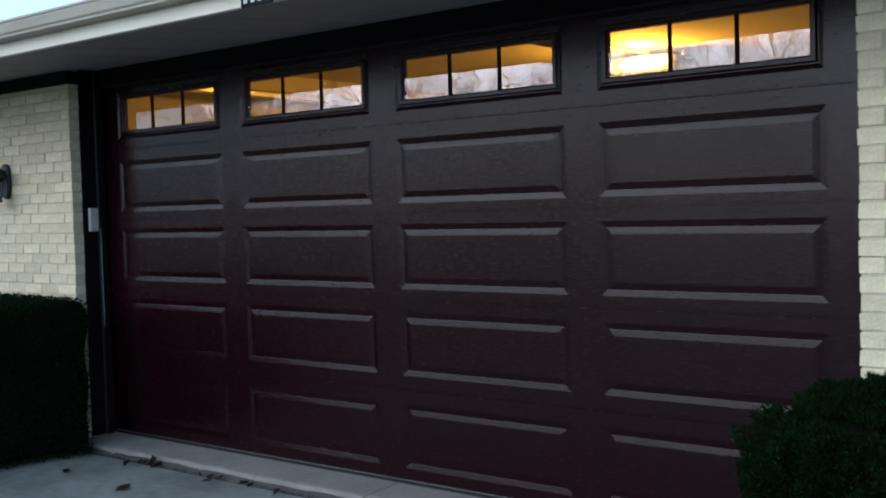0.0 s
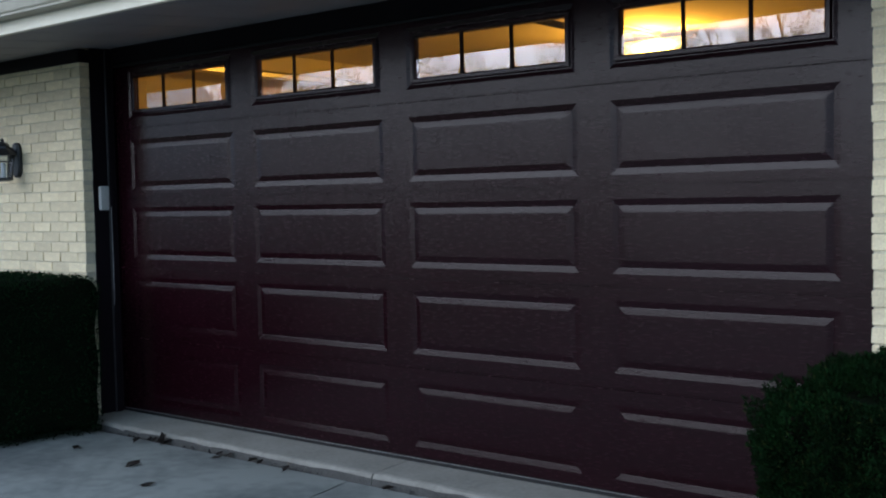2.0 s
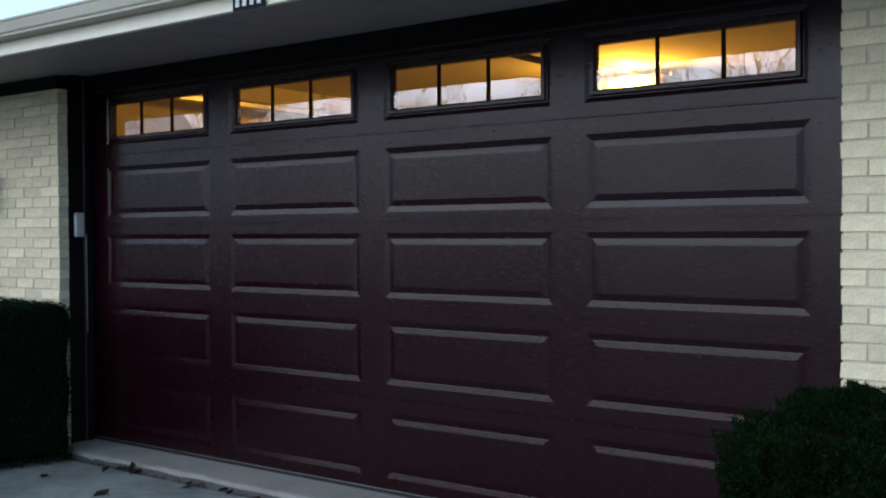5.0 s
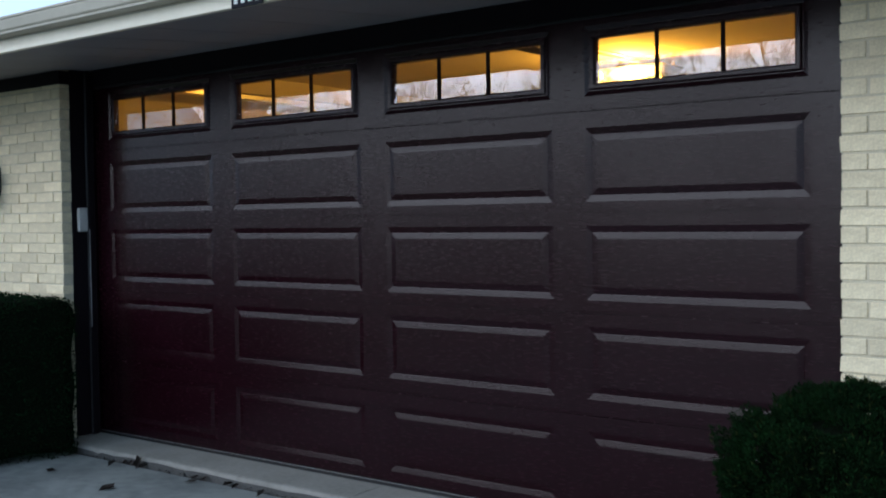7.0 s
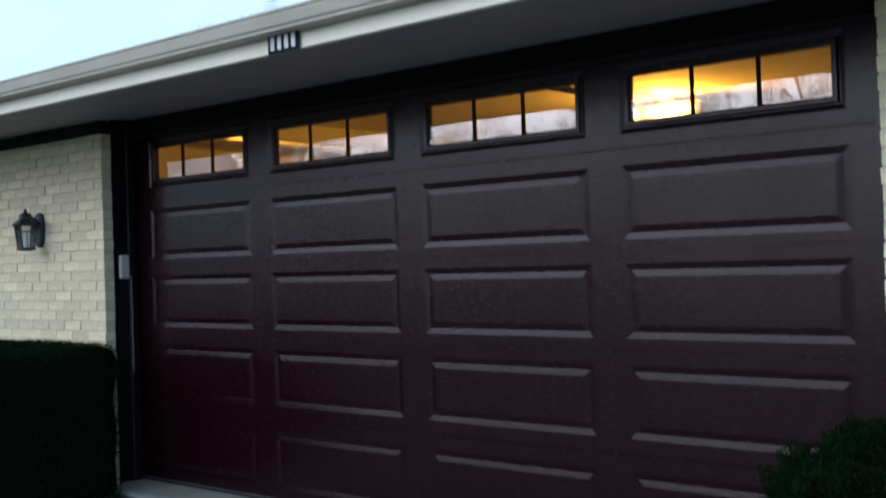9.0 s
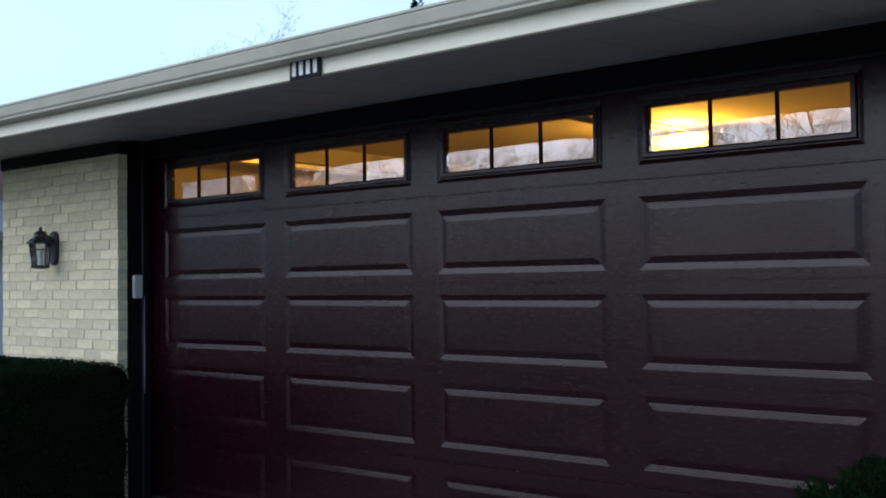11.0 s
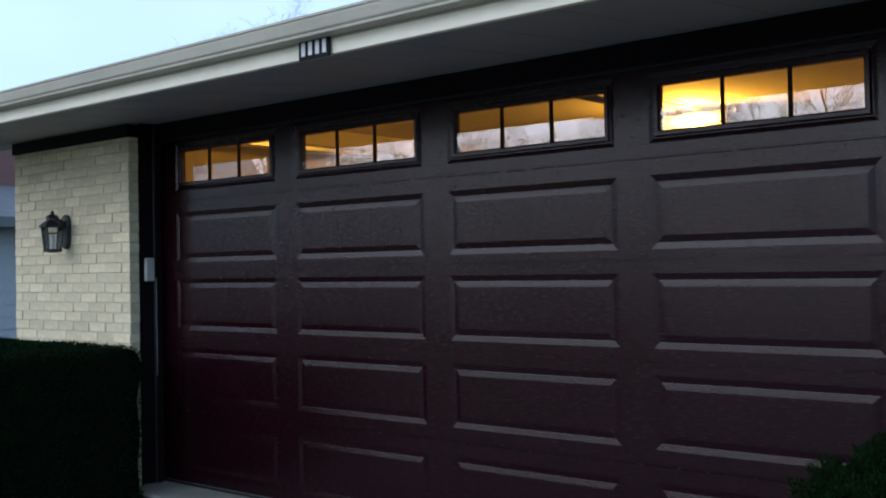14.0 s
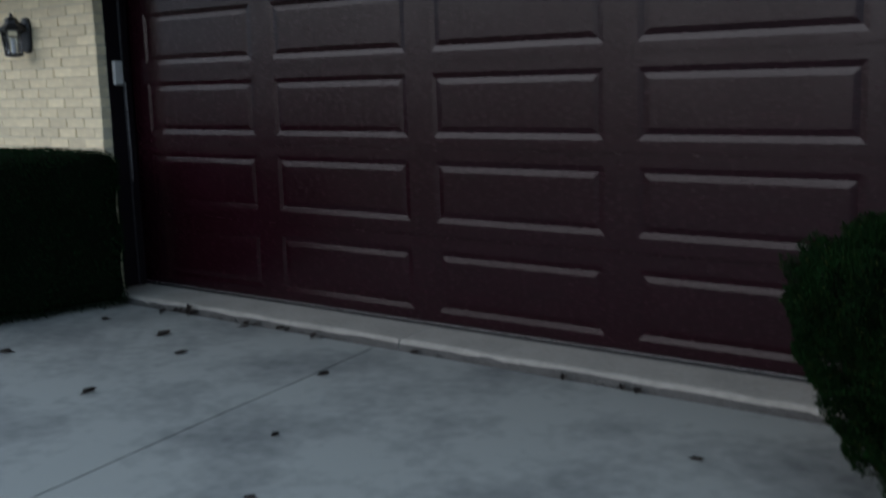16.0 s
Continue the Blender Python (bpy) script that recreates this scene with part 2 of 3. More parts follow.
# ---- ground ----
bm = bmesh.new()
bmesh.ops.create_grid(bm, x_segments=60, y_segments=60, size=600)
for v in bm.verts:
    v.co.z = -0.30
tagged(part("ground", bm, M_GRASS), "short dull winter lawn around the house", "ground", kind="structure")

drive = thing("driveway", "grey stained concrete driveway slabs with tooled joints", "driveway", (0, 0, 0), kind="structure")
JX = (-0.30, 2.33, 5.15)


def joint_x(i, y):
    """The middle joint runs a little askew."""
    return JX[i] - (0.12 * (y + 0.36) if i == 1 else 0)


for j, (y1, y0) in enumerate(((-0.312, -3.9), (-3.9, -7.5), (-7.5, -11.0))):
    for i in range(2):
        bm = bmesh.new()
        g = 0.006
        nx, ny = 14, 18
        grid = []
        for b in range(ny + 1):
            y = y1 - g + (y0 - y1 + 2 * g) * b / ny
            xa, xb = joint_x(i, y) + g, joint_x(i + 1, y) - g
            grid.append([bm.verts.new((xa + (xb - xa) * a / nx + (0.004 * math.sin(7 * b) if a in (0, nx) else 0), y,
                                       slope(y) - (0.006 if a in (0, nx) or b in (0, ny) else 0))) for a in range(nx + 1)])
        for b in range(ny):
            for a in range(nx):
                bm.faces.new((grid[b][a], grid[b][a + 1], grid[b + 1][a + 1], grid[b + 1][a]))
        ext = bmesh.ops.extrude_face_region(bm, geom=bm.faces[:])
        for v in ext["geom"]:
            if isinstance(v, bmesh.types.BMVert):
                v.co.z -= 0.10
        part("slab", bm, M_CONC, drive)
bm = bmesh.new()
vs = [bm.verts.new(c) for c in ((JX[0], -0.25, slope(-0.25) - 0.03), (JX[2], -0.25, slope(-0.25) - 0.03), (JX[2], -11, slope(-11) - 0.03), (JX[0], -11, slope(-11) - 0.03))]
bm.faces.new(vs)
part("joint_filler", bm, M_TAR, drive, "dark dirt in the joints")

# planting beds beside the driveway
for x0, x1 in ((-3.2, -0.305), (5.155, 8.0)):
    bm = bmesh.new()
    n = 24
    g = [[bm.verts.new((x0 + (x1 - x0) * a / n, FACE + 0.005 - 3.4 * b / n, slope(-0.3) - 0.03 - 0.022 * (b / n) * 3.4 + 0.03 * noise.noise((a * 0.7, b * 0.7, x0)))) for a in range(n + 1)] for b in range(n + 1)]
    for b in range(n):
        for a in range(n):
            bm.faces.new((g[b][a], g[b][a + 1], g[b + 1][a + 1], g[b + 1][a]))
    ext = bmesh.ops.extrude_face_region(bm, geom=bm.faces[:])
    for v in ext["geom"]:
        if isinstance(v, bmesh.types.BMVert):
            v.co.z -= 0.3
    tagged(part("planting_bed", bm, M_SOIL), "dark mulched soil bed under the hedge", "soil", kind="structure")

# concrete sill under the door, in two pours
sill = thing("door_sill", "pale worn concrete sill under the garage door", "sill", kind="structure")
for x0, x1 in ((OPEN_L - 0.03, 2.470), (2.478, OPEN_R + 0.03)):
    bm = bmesh.new()
    n = 30
    prof = ((0.16, -0.12), (0.16, 0.0), (0.0, 0.0), (-0.13, -0.003), (-0.262, -0.006), (-0.283, -0.012), (-0.291, -0.026), (-0.294, -0.12))
    rows = []
    for i in range(n + 1):
        x = x0 + (x1 - x0) * i / n
        chip = 0.008 * noise.noise((x * 5, 0.3, 0)) + (0.010 * noise.noise((x * 17, 2, 0)))
        rows.append([bm.verts.new((x, y + (chip if k in (5, 6) else 0), z + (0.4 * chip if k in (4, 5) else 0))) for k, (y, z) in enumerate(prof)])
    for a, b in zip(rows, rows[1:]):
        for k in range(len(prof) - 1):
            bm.faces.new((a[k], b[k], b[k + 1], a[k + 1]))
        bm.faces.new((a[-1], b[-1], b[0], a[0]))
    bm.faces.new(rows[0])
    bm.faces.new(rows[-1][::-1])
    part("sill_slab", bm, M_SILL, sill)
    # dark strip: dirt at the foot plus the front face's shade as colour
    bm = bmesh.new()
    top = []
    for i in range(n + 1):
        x = x0 + (x1 - x0) * i / n
        top.append([bm.verts.new((x, y, z)) for y, z in ((-0.2935, -0.030 + 0.010 * noise.noise((x * 6, 4.4, 0))), (-0.2985, -0.046), (-0.303, -0.075))])
    for a, b in zip(top, top[1:]):
        for k in range(2):
            bm.faces.new((a[k], b[k], b[k + 1], a[k + 1]))
    part("dirt_shade_strip", bm, M_DIRT_SHADE, sill, "dark strip along the sill's foot, dirt and painted shade of the front face")

# ---- house shell ----
shell = (("wall_left", WALL_L + 0.003, OPEN_L - 0.003), ("wall_right", OPEN_R + 0.003, WALL_R))
WALLS = {}
for name, x0, x1 in shell:
    WALLS[name] = tagged(part(name, boxes((x0, x1, FACE + 0.006, 0.0, -0.35, 2.436)), M_MORTAR),
                         "cream brick wall with raked mortar joints", "brick wall", kind="structure")
lint = boxes((OPEN_L - 0.008, OPEN_R + 0.008, 0.0, 0.10, 2.372, 2.62))
tagged(part("wall_over_door", lint, M_TRIM), "dark painted header over the garage door", "wall", kind="structure")
for name, spec in (("wall_garage_west", (WALL_L + 0.1, -0.45, 0.0, 6.6, -0.3, 2.62)), ("wall_garage_east", (5.35, WALL_R, 0.0, 6.6, -0.3, 2.62)),
                   ("wall_garage_back", (-0.45, 5.35, 6.4, 6.6, -0.3, 2.62)),
                   ("wall_inner_left", (-0.45, OPEN_L - 0.05, 0.0, 0.10, -0.3, 2.62)), ("wall_inner_right", (OPEN_R + 0.05, 5.35, 0.0, 0.10, -0.3, 2.62))):
    tagged(part(name, boxes(spec), M_PLASTER), "cream painted drywall inside the garage", "wall", kind="structure")
tagged(part("floor", boxes((-0.45, 5.35, 0.16, 6.4, -0.2, 0.0)), M_FLOOR), "bare concrete garage floor", "floor", kind="structure")
tagged(part("ceiling", boxes((WALL_L + 0.1, WALL_R, 0.1, 6.6, 2.62, 2.72)), M_PLASTER), "painted drywall garage ceiling lit by a warm lamp", "ceiling", kind="structure")

# ---- eaves ----
EX0, EX1 = -2.3, 7.6
FALL = (SOFFIT_Z - EAVE_Z) / -EAVE


def soffit_z(y):
    return SOFFIT_Z + FALL * y


soffit = thing("soffit", "taupe panelled soffit under the eave", "soffit", kind="structure")


def soffit_board(name, x0, x1, low, high):
    bm = bmesh.new()
    v = [[bm.verts.new((x, y, soffit_z(y) + h)) for y in (EAVE + 0.002, -0.002)] for x in (x0, x1) for h in (low, high)]
    for q in ((v[0][0], v[2][0], v[2][1], v[0][1]), (v[1][0], v[1][1], v[3][1], v[3][0]), (v[0][0], v[1][0], v[3][0], v[2][0]),
              (v[0][1], v[2][1], v[3][1], v[1][1]), (v[0][0], v[0][1], v[1][1], v[1][0]), (v[2][0], v[3][0], v[3][1], v[2][1])):
        bm.faces.new(q)
    return part(name, bm, M_SOFFIT, soffit)


soffit_board("backing", EX0, EX1, 0.014, 0.030)
for k in range(49):
    soffit_board("panel", EX0 + 0.202 * k + 0.001, EX0 + 0.202 * k + 0.2005, 0.0006 * (k % 2), 0.012)
FF = EAVE - 0.016
bm = bmesh.new()
sweep(bm, ((EAVE + 0.014, 2.350), (EAVE + 0.014, 2.342), (FF + 0.002, 2.342), (FF, 2.346), (FF, 2.494), (EAVE, 2.494), (EAVE, 2.357), (EAVE + 0.014, 2.350)), EX0, EX1)
tagged(part("fascia", bm, M_FASCIA), "white aluminium fascia board along the eave", "fascia", kind="structure")
gut = thing("gutter", "almond painted metal roof gutter with rolled lip", "gutter", kind="structure")
E0 = FF - 0.001
gp = ((E0, 2.414), (E0 - 0.074, 2.414), (E0 - 0.078, 2.417), (E0 - 0.079, 2.427), (E0 - 0.084, 2.430), (E0 - 0.089, 2.436), (E0 - 0.094, 2.455), (E0 - 0.099, 2.474), (E0 - 0.100, 2.484),
      (E0 - 0.107, 2.486), (E0 - 0.108, 2.496), (E0 - 0.096, 2.497), (E0 - 0.094, 2.486))
bm = bmesh.new()
sweep(bm, gp, EX0, EX1)
sweep(bm, ((E0, 2.414), (E0, 2.494)), EX0, EX1)
for xx in (EX0, EX1):
    bm.faces.new([bm.verts.new((xx, y, z)) for y, z in gp])
part("trough", bm, M_GUTTER, gut)
part("drip_strip", boxes((EX0, EX1, FF - 0.006, FF - 0.0005, 2.405, 2.412)), M_GUTTER, gut, "bead under the gutter")

roof = thing("roof", "low pitched roof of grey asphalt shingles", "roof", kind="structure")
R0, RZ, RIDGE, RTOP = EAVE - 0.03, 2.500, 2.9, 3.50
bm = bmesh.new()
rp = ((R0, RZ), (RIDGE, RTOP), (7.0, RZ), (7.0, RZ - 0.04), (RIDGE, RTOP - 0.05), (R0, RZ - 0.03))
sweep(bm, rp + rp[:1], EX0, EX1)
for xx in (EX0, EX1):
    bm.faces.new([bm.verts.new((xx, y, z)) for y, z in rp])
for xx in (WALL_L + 0.1, WALL_R - 0.06):
    bm.faces.new([bm.verts.new((xx, y, z)) for y, z in ((0, 2.62), (RIDGE, RTOP - 0.05), (6.6, 2.52))])
part("roof_deck", bm, M_SHINGLE, roof)
verts, faces = [], []
rng = random.Random(5)
run = math.hypot(RIDGE - R0, RTOP - RZ)
ux, uz = (RIDGE - R0) / run, (RTOP - RZ) / run
for r in range(int(run / 0.14)):
    x = EX0 - rng.random() * 0.3
    while x < EX1:
        w = 0.28 + rng.random() * 0.08
        a, b = r * 0.14, r * 0.14 + 0.16
        k = len(verts)
        for d, lift in ((a, 0.018), (b, 0.006)):
            for q in (max(x, EX0), min(x + w - 0.006, EX1)):
                verts.append((q, R0 + d * ux, RZ + d * uz + lift))
        for q in (max(x, EX0), min(x + w - 0.006, EX1)):
            verts.append((q, R0 + a * ux, RZ + a * uz + 0.004))
        faces += [(k, k + 1, k + 3, k + 2), (k + 4, k + 5, k + 1, k)]
        x += w
tagged(soup("shingles", verts, faces, M_SHINGLE, roof), "grey asphalt shingles", kind="stuff")

for x0, x1 in ((WALL_L, OPEN_L + 0.004), (OPEN_R - 0.004, WALL_R)):
    tagged(part("trim_frieze", boxes((x0, x1, FACE - 0.018, FACE - 0.003, 2.338, soffit_z(FACE) - 0.004), bevel=0.003), M_TRIM), "dark frieze board under the soffit", "trim", kind="structure")

for x0, x1 in ((OPEN_L + 0.0045, OPEN_L + 0.018), (OPEN_R - 0.018, OPEN_R - 0.0045)):
    tagged(part("trim_frieze", boxes((x0, x1, FACE - 0.018, -0.180, 2.338, soffit_z(FACE) - 0.004), bevel=0.003), M_TRIM), "dark frieze board at the opening's corner", "trim", kind="structure")

# ---- jambs ----
jl = thing("door_frame", "dark brown painted garage door frame", "door frame", kind="structure")
for sx, edge in ((1, OPEN_L), (-1, OPEN_R)):
    a, b = sorted((edge - sx * 0.05, edge + sx * 0.006))
    part("jamb", boxes((a, b, -0.178, 0.10, 0.0, 2.44), bevel=0.003), M_TRIM, jl)
    a, b = sorted((edge + sx * 0.0065, edge + sx * 0.030))
    part("stop_moulding", boxes((a, b, -0.070, -0.018, 0.0, 2.44), bevel=0.006), M_TRIM, jl)
    a, b = sorted((edge + sx * 0.026, edge + sx * 0.031))
    part("weather_seal", boxes((a, b, -0.082, -0.071, 0.0, 2.43), bevel=0.003), M_GRIP, jl)
part("head_board", boxes((OPEN_L + 0.03, OPEN_R - 0.03, -0.022, -0.002, 2.335, 2.446), bevel=0.004), M_TRIM, jl)
part("head_seal", boxes((OPEN_L + 0.03, OPEN_R - 0.03, -0.016, -0.003, 2.318, 2.333), bevel=0.003), M_RUBBER, jl, "black rubber seal")

# ---- garage door ----
door = thing("garage_door", "dark brown sectional garage door with raised panels and a row of windows, closed", "garage door", (0, 0, 0))


def pierced(x0, x1, z0, z1, holes, front, back):
    """A plate with rectangular holes side by side; holes share one height."""
    bm = bmesh.new()
    h0, h1 = holes[0][2], holes[0][3]
    box(bm, x0, x1, front, back, z0, h0)
    box(bm, x0, x1, front, back, h1, z1)
    left = x0
    for a, b, _, _ in holes:
        box(bm, left, a, front, back, h0, h1)
        left = b
    box(bm, left, x1, front, back, h0, h1)
    bmesh.ops.remove_doubles(bm, verts=bm.verts, dist=0.0005)
    return bm


def nested(rects, close=True):
    """Rectangular rings one within another, each (x0, x1, z0, z1, y)."""
    bm = bmesh.new()
    rings = [[bm.verts.new(c) for c in ((a, y, c0), (b, y, c0), (b, y, c1), (a, y, c1))] for a, b, c0, c1, y in rects]
    for r0, r1 in zip(rings, rings[1:]):
        for k in range(4):
            bm.faces.new((r0[k], r0[(k + 1) % 4], r1[(k + 1) % 4], r1[k]))
    if close:
        bm.faces.new(rings[-1])
    return bm


def inset(x0, x1, z0, z1, d, y):
    return (x0 + d, x1 - d, z0 + d, z1 - d, y)


for s in range(5):
    z0, z1 = JOINTS[s] + 0.0015, JOINTS[s + 1] - 0.0015
    if s < 4:
        p0, p1 = PANEL_Z[s]
        holes = [(a, b, p0, p1) for a, b in PANEL_X]
    else:
        holes = [(a - 0.004, b - 0.008, 1.972, 2.292) for a, b in PANEL_X]
    plate = pierced(DOOR_L, DOOR_R, z0, z1, holes, 0.0, 0.045)
    if s < 4:
        box(plate, DOOR_L, DOOR_R, 0.014, 0.040, z1 - 0.004, z1 + 0.012)
    sec = part("section", plate, M_DOOR, door)
    part("joint_lip", boxes((DOOR_L, DOOR_R, -0.0025, 0.0, z0, z0 + 0.010), bevel=0.001), M_DOOR, sec)
    for a, b, c, d in holes:
        r = (a, b, c, d)
        if s < 4:
            bm = nested([inset(*r, 0, 0.0), inset(*r, 0.004, 0.0006), inset(*r, 0.027, 0.0042), inset(*r, 0.030, 0.0049), inset(*r, 0.033, 0.0042),
                         inset(*r, 0.056, 0.0009), inset(*r, 0.062, 0.0003)])
            part("raised_panel", bm, M_DOOR, sec)
        else:
            bm = nested([inset(*r, 0, 0.0), inset(*r, 0.004, 0.0006), inset(*r, 0.022, 0.0064), inset(*r, 0.026, 0.0066), inset(*r, 0.030, 0.0010), inset(*r, 0.034, -0.0040),
                         inset(*r, 0.050, -0.0040), inset(*r, 0.057, 0.004), inset(*r, 0.058, 0.040)], close=False)
            fr = part("window_frame", bm, M_DOOR, sec)
            gx0, gx1, gz0, gz1 = a + 0.058, b - 0.058, c + 0.056, d - 0.057
            w = (gx1 - gx0) / 3
            for k in range(3):
                bm = bmesh.new()
                lean = math.tan(radians(0.5)) * (gz1 - gz0)
                q0, q1 = gx0 + w * k - 0.002, gx0 + w * (k + 1) + 0.002
                f = bm.faces.new([bm.verts.new(p) for p in ((q0, 0.012, gz0 - 0.004), (q1, 0.012, gz0 - 0.004), (q1, 0.012 + lean, gz1 + 0.004), (q0, 0.012 + lean, gz1 + 0.004))])
                pane = part("pane", bm, M_GLASS, sec, "clear window pane")
                pane.visible_shadow = False
            for k in (1, 2):
                part("glazing_bar", boxes((gx0 + w * k - 0.008, gx0 + w * k + 0.008, 0.001, 0.020, gz0 - 0.004, gz1 + 0.004), bevel=0.003), M_TRIM, sec)
part("retainer", boxes((DOOR_L + 0.02, DOOR_R - 0.02, -0.0062, -0.0045, 0.0215, 0.0240), bevel=0.0004), M_STEEL, door, "thin bright metal seal retainer")
part("bottom_seal", boxes((DOOR_L, DOOR_R, -0.004, 0.040, 0.001, 0.0265), bevel=0.003), M_RUBBER, door, "black rubber bottom seal")

# ---- inside the garage ----
def track(x, name="door_track"):
    bm = bmesh.new()
    pts = [(0.085, 0.02 + 0.25 * i) for i in range(9)] + [(0.085 + 0.30 * (1 - math.cos(a)), 2.09 + 0.30 * math.sin(a)) for a in (0.4, 0.8, 1.2, 1.57)] + [(0.385 + 0.5 * i, 2.39) for i in range(1, 6)]
    tube(bm, [(x, y, z) for y, z in pts], [0.03] * len(pts), 6)
    t = thing(name, "galvanised steel garage door track", "door track", group="door tracks")
    part("rail", bm, M_STEEL, t)
    for y in (1.0, 2.7):
        part("hanger", boxes((x - 0.015, x + 0.015, y - 0.015, y + 0.015, 2.40, 2.62)), M_STEEL, t)
    return t


track(-0.09)
track(4.98)
op = thing("garage_door_opener", "garage door opener on the ceiling with its warm light lens lit", "door opener")
part("rail", boxes((2.41, 2.45, 0.12, 2.30, 2.490, 2.530), bevel=0.006), M_TRIM, op)
part("housing", boxes((2.01, 2.64, 3.09, 3.50, 2.44, 2.575), bevel=0.02), M_STEEL, op)
part("strut", boxes((2.42, 2.44, 2.30, 3.10, 2.580, 2.600)), M_STEEL, op)
for x0, x1 in ((2.00, 2.16), (2.20, 2.64)):
    bm = bmesh.new()
    bmesh.ops.create_uvsphere(bm, u_segments=20, v_segments=12, radius=1)
    for v in bm.verts:
        c = v.co
        v.co = Vector(((x0 + x1) / 2 + c.x * (x1 - x0) / 2, 3.035 + c.y * 0.05, 2.507 + c.z * 0.058))
    part("light_lens", bm, M_BULB, op, "glowing amber plastic lens", True)
for x in (2.27, 2.59):
    part("hanger", boxes((x - 0.012, x + 0.012, 3.35, 3.375, 2.57, 2.62)), M_STEEL, op)
bl = new("opener_light", bpy.data.lights.new("opener_light", "POINT"))
bl.data.energy, bl.data.color, bl.data.shadow_soft_size = 110, (1.0, 0.45, 0.045), 0.08
bl.location = (2.43, 2.86, 2.46)

# ---- small fittings on the front ----
def lantern(x, z):
    t = thing("wall_lantern", "black iron wall lantern with glass sides, unlit", "lantern", (x, FACE, z))
    bm = bmesh.new()
    prof = [(0.0, -0.125), (0.030, -0.115), (0.048, -0.085), (0.052, -0.03), (0.052, 0.05), (0.046, 0.09), (0.026, 0.115), (0.0, 0.122)]
    left = [(-w, zz) for w, zz in prof]
    out = [(w, zz) for w, zz in prof] + left[::-1][1:-1]
    a = [bm.verts.new((px, -0.001, pz)) for px, pz in out]
    b = [bm.verts.new((px, -0.020, pz)) for px, pz in out]
    c = [bm.verts.new((px * 0.8, -0.028, pz * 0.9)) for px, pz in out]
    for r0, r1 in ((a, b), (b, c)):
        for k in range(len(out)):
            bm.faces.new((r0[k], r0[(k + 1) % len(out)], r1[(k + 1) % len(out)], r1[k]))
    bm.faces.new(c)
    bm.faces.new(a[::-1])
    part("back_plate", bm, M_IRON, t)
    cy = -0.112
    bm = bmesh.new()
    tube(bm, [(0, -0.02, 0.05), (0, -0.05, 0.080), (0, -0.085, 0.090), (0, cy, 0.088)], [0.010, 0.009, 0.009, 0.012], 8)
    part("arm", bm, M_IRON, t)
    bm = bmesh.new()
    lathe(bm, ((0.090, 0.030), (0.092, 0.036), (0.064, 0.062), (0.042, 0.078), (0.040, 0.094), (0.047, 0.098), (0.030, 0.116), (0.010, 0.124), (0.012, 0.138), (0.003, 0.150)), (0, cy, 0), 6)
    part("roof_cap", bm, M_IRON, t)
    top, bot = 0.072, 0.052
    for k in range(6):
        a0, a1 = 2 * math.pi * k / 6, 2 * math.pi * (k + 1) / 6
        bm = bmesh.new()
        tube(bm, [(top * math.cos(a0), cy + top * math.sin(a0), 0.032), (bot * math.cos(a0), cy + bot * math.sin(a0), -0.130)], [0.0055, 0.0055], 4)
        part("upright", bm, M_IRON, t)
        bm = bmesh.new()
        bm.faces.new([bm.verts.new((r * 0.97 * math.cos(q), cy + r * 0.97 * math.sin(q), zz)) for r, q, zz in ((bot, a0, -0.128), (bot, a1, -0.128), (top, a1, 0.030), (top, a0, 0.030))])
        g = part("pane", bm, M_LANTERN, t, "rippled glass pane")
        g.visible_shadow = False
        bm = bmesh.new()
        rr = top * 0.94
        tube(bm, [(rr * math.cos(a0), cy + rr * math.sin(a0), -0.012), (rr * math.cos(a1), cy + rr * math.sin(a1), -0.012)], [0.004, 0.004], 4)
        part("cross_bar", bm, M_IRON, t)
    bm = bmesh.new()
    lathe(bm, ((0.030, -0.150), (0.060, -0.142), (0.062, -0.128), (0.050, -0.124)), (0, cy, 0), 6)
    part("base_ring", bm, M_IRON, t)
    bm = bmesh.new()
    lathe(bm, ((0.016, -0.124), (0.016, -0.03), (0.012, -0.022)), (0, cy, 0), 10)
    part("candle_tube", bm, M_FROST, t, "white candle sleeve")
    t.scale = (1.03, 1.03, 1.0)
    return t


lantern(-0.845, 1.730)

kp = thing("door_keypad", "small ivory plastic keypad on the door frame", "keypad", (OPEN_L + 0.006, -0.112, 1.447))
part("cover", boxes((0.003, 0.030, -0.036, 0.036, -0.080, 0.080), bevel=0.008), M_BOX, kp)
bm = bmesh.new()
tube(bm, [(0.026, 0.046, -0.06), (0.0275, 0.0455, -0.35), (0.027, 0.0465, -0.55), (0.0275, 0.046, -0.72)], [0.0024] * 4, 6)
part("cable", bm, M_CABLE, kp, "thin grey cable running down the frame")
part("base", boxes((0.0005, 0.0028, -0.032, 0.032, -0.070, 0.070)), M_TRIM, kp)

sign = thing("house_number_sign", "black enamel sign with four pale bars on the fascia", "sign", (2.774, FF - 0.0005, 2.380))
part("plate", boxes((-0.098, 0.098, -0.014, -0.007, -0.047, 0.047), bevel=0.002), M_PLATE, sign)
for k in range(4):
    x = -0.066 + 0.044 * k
    part("bar", boxes((x - 0.012, x + 0.012, -0.017, -0.0145, -0.030, 0.030), bevel=0.001), M_DIGIT, sign, "pale painted bar")

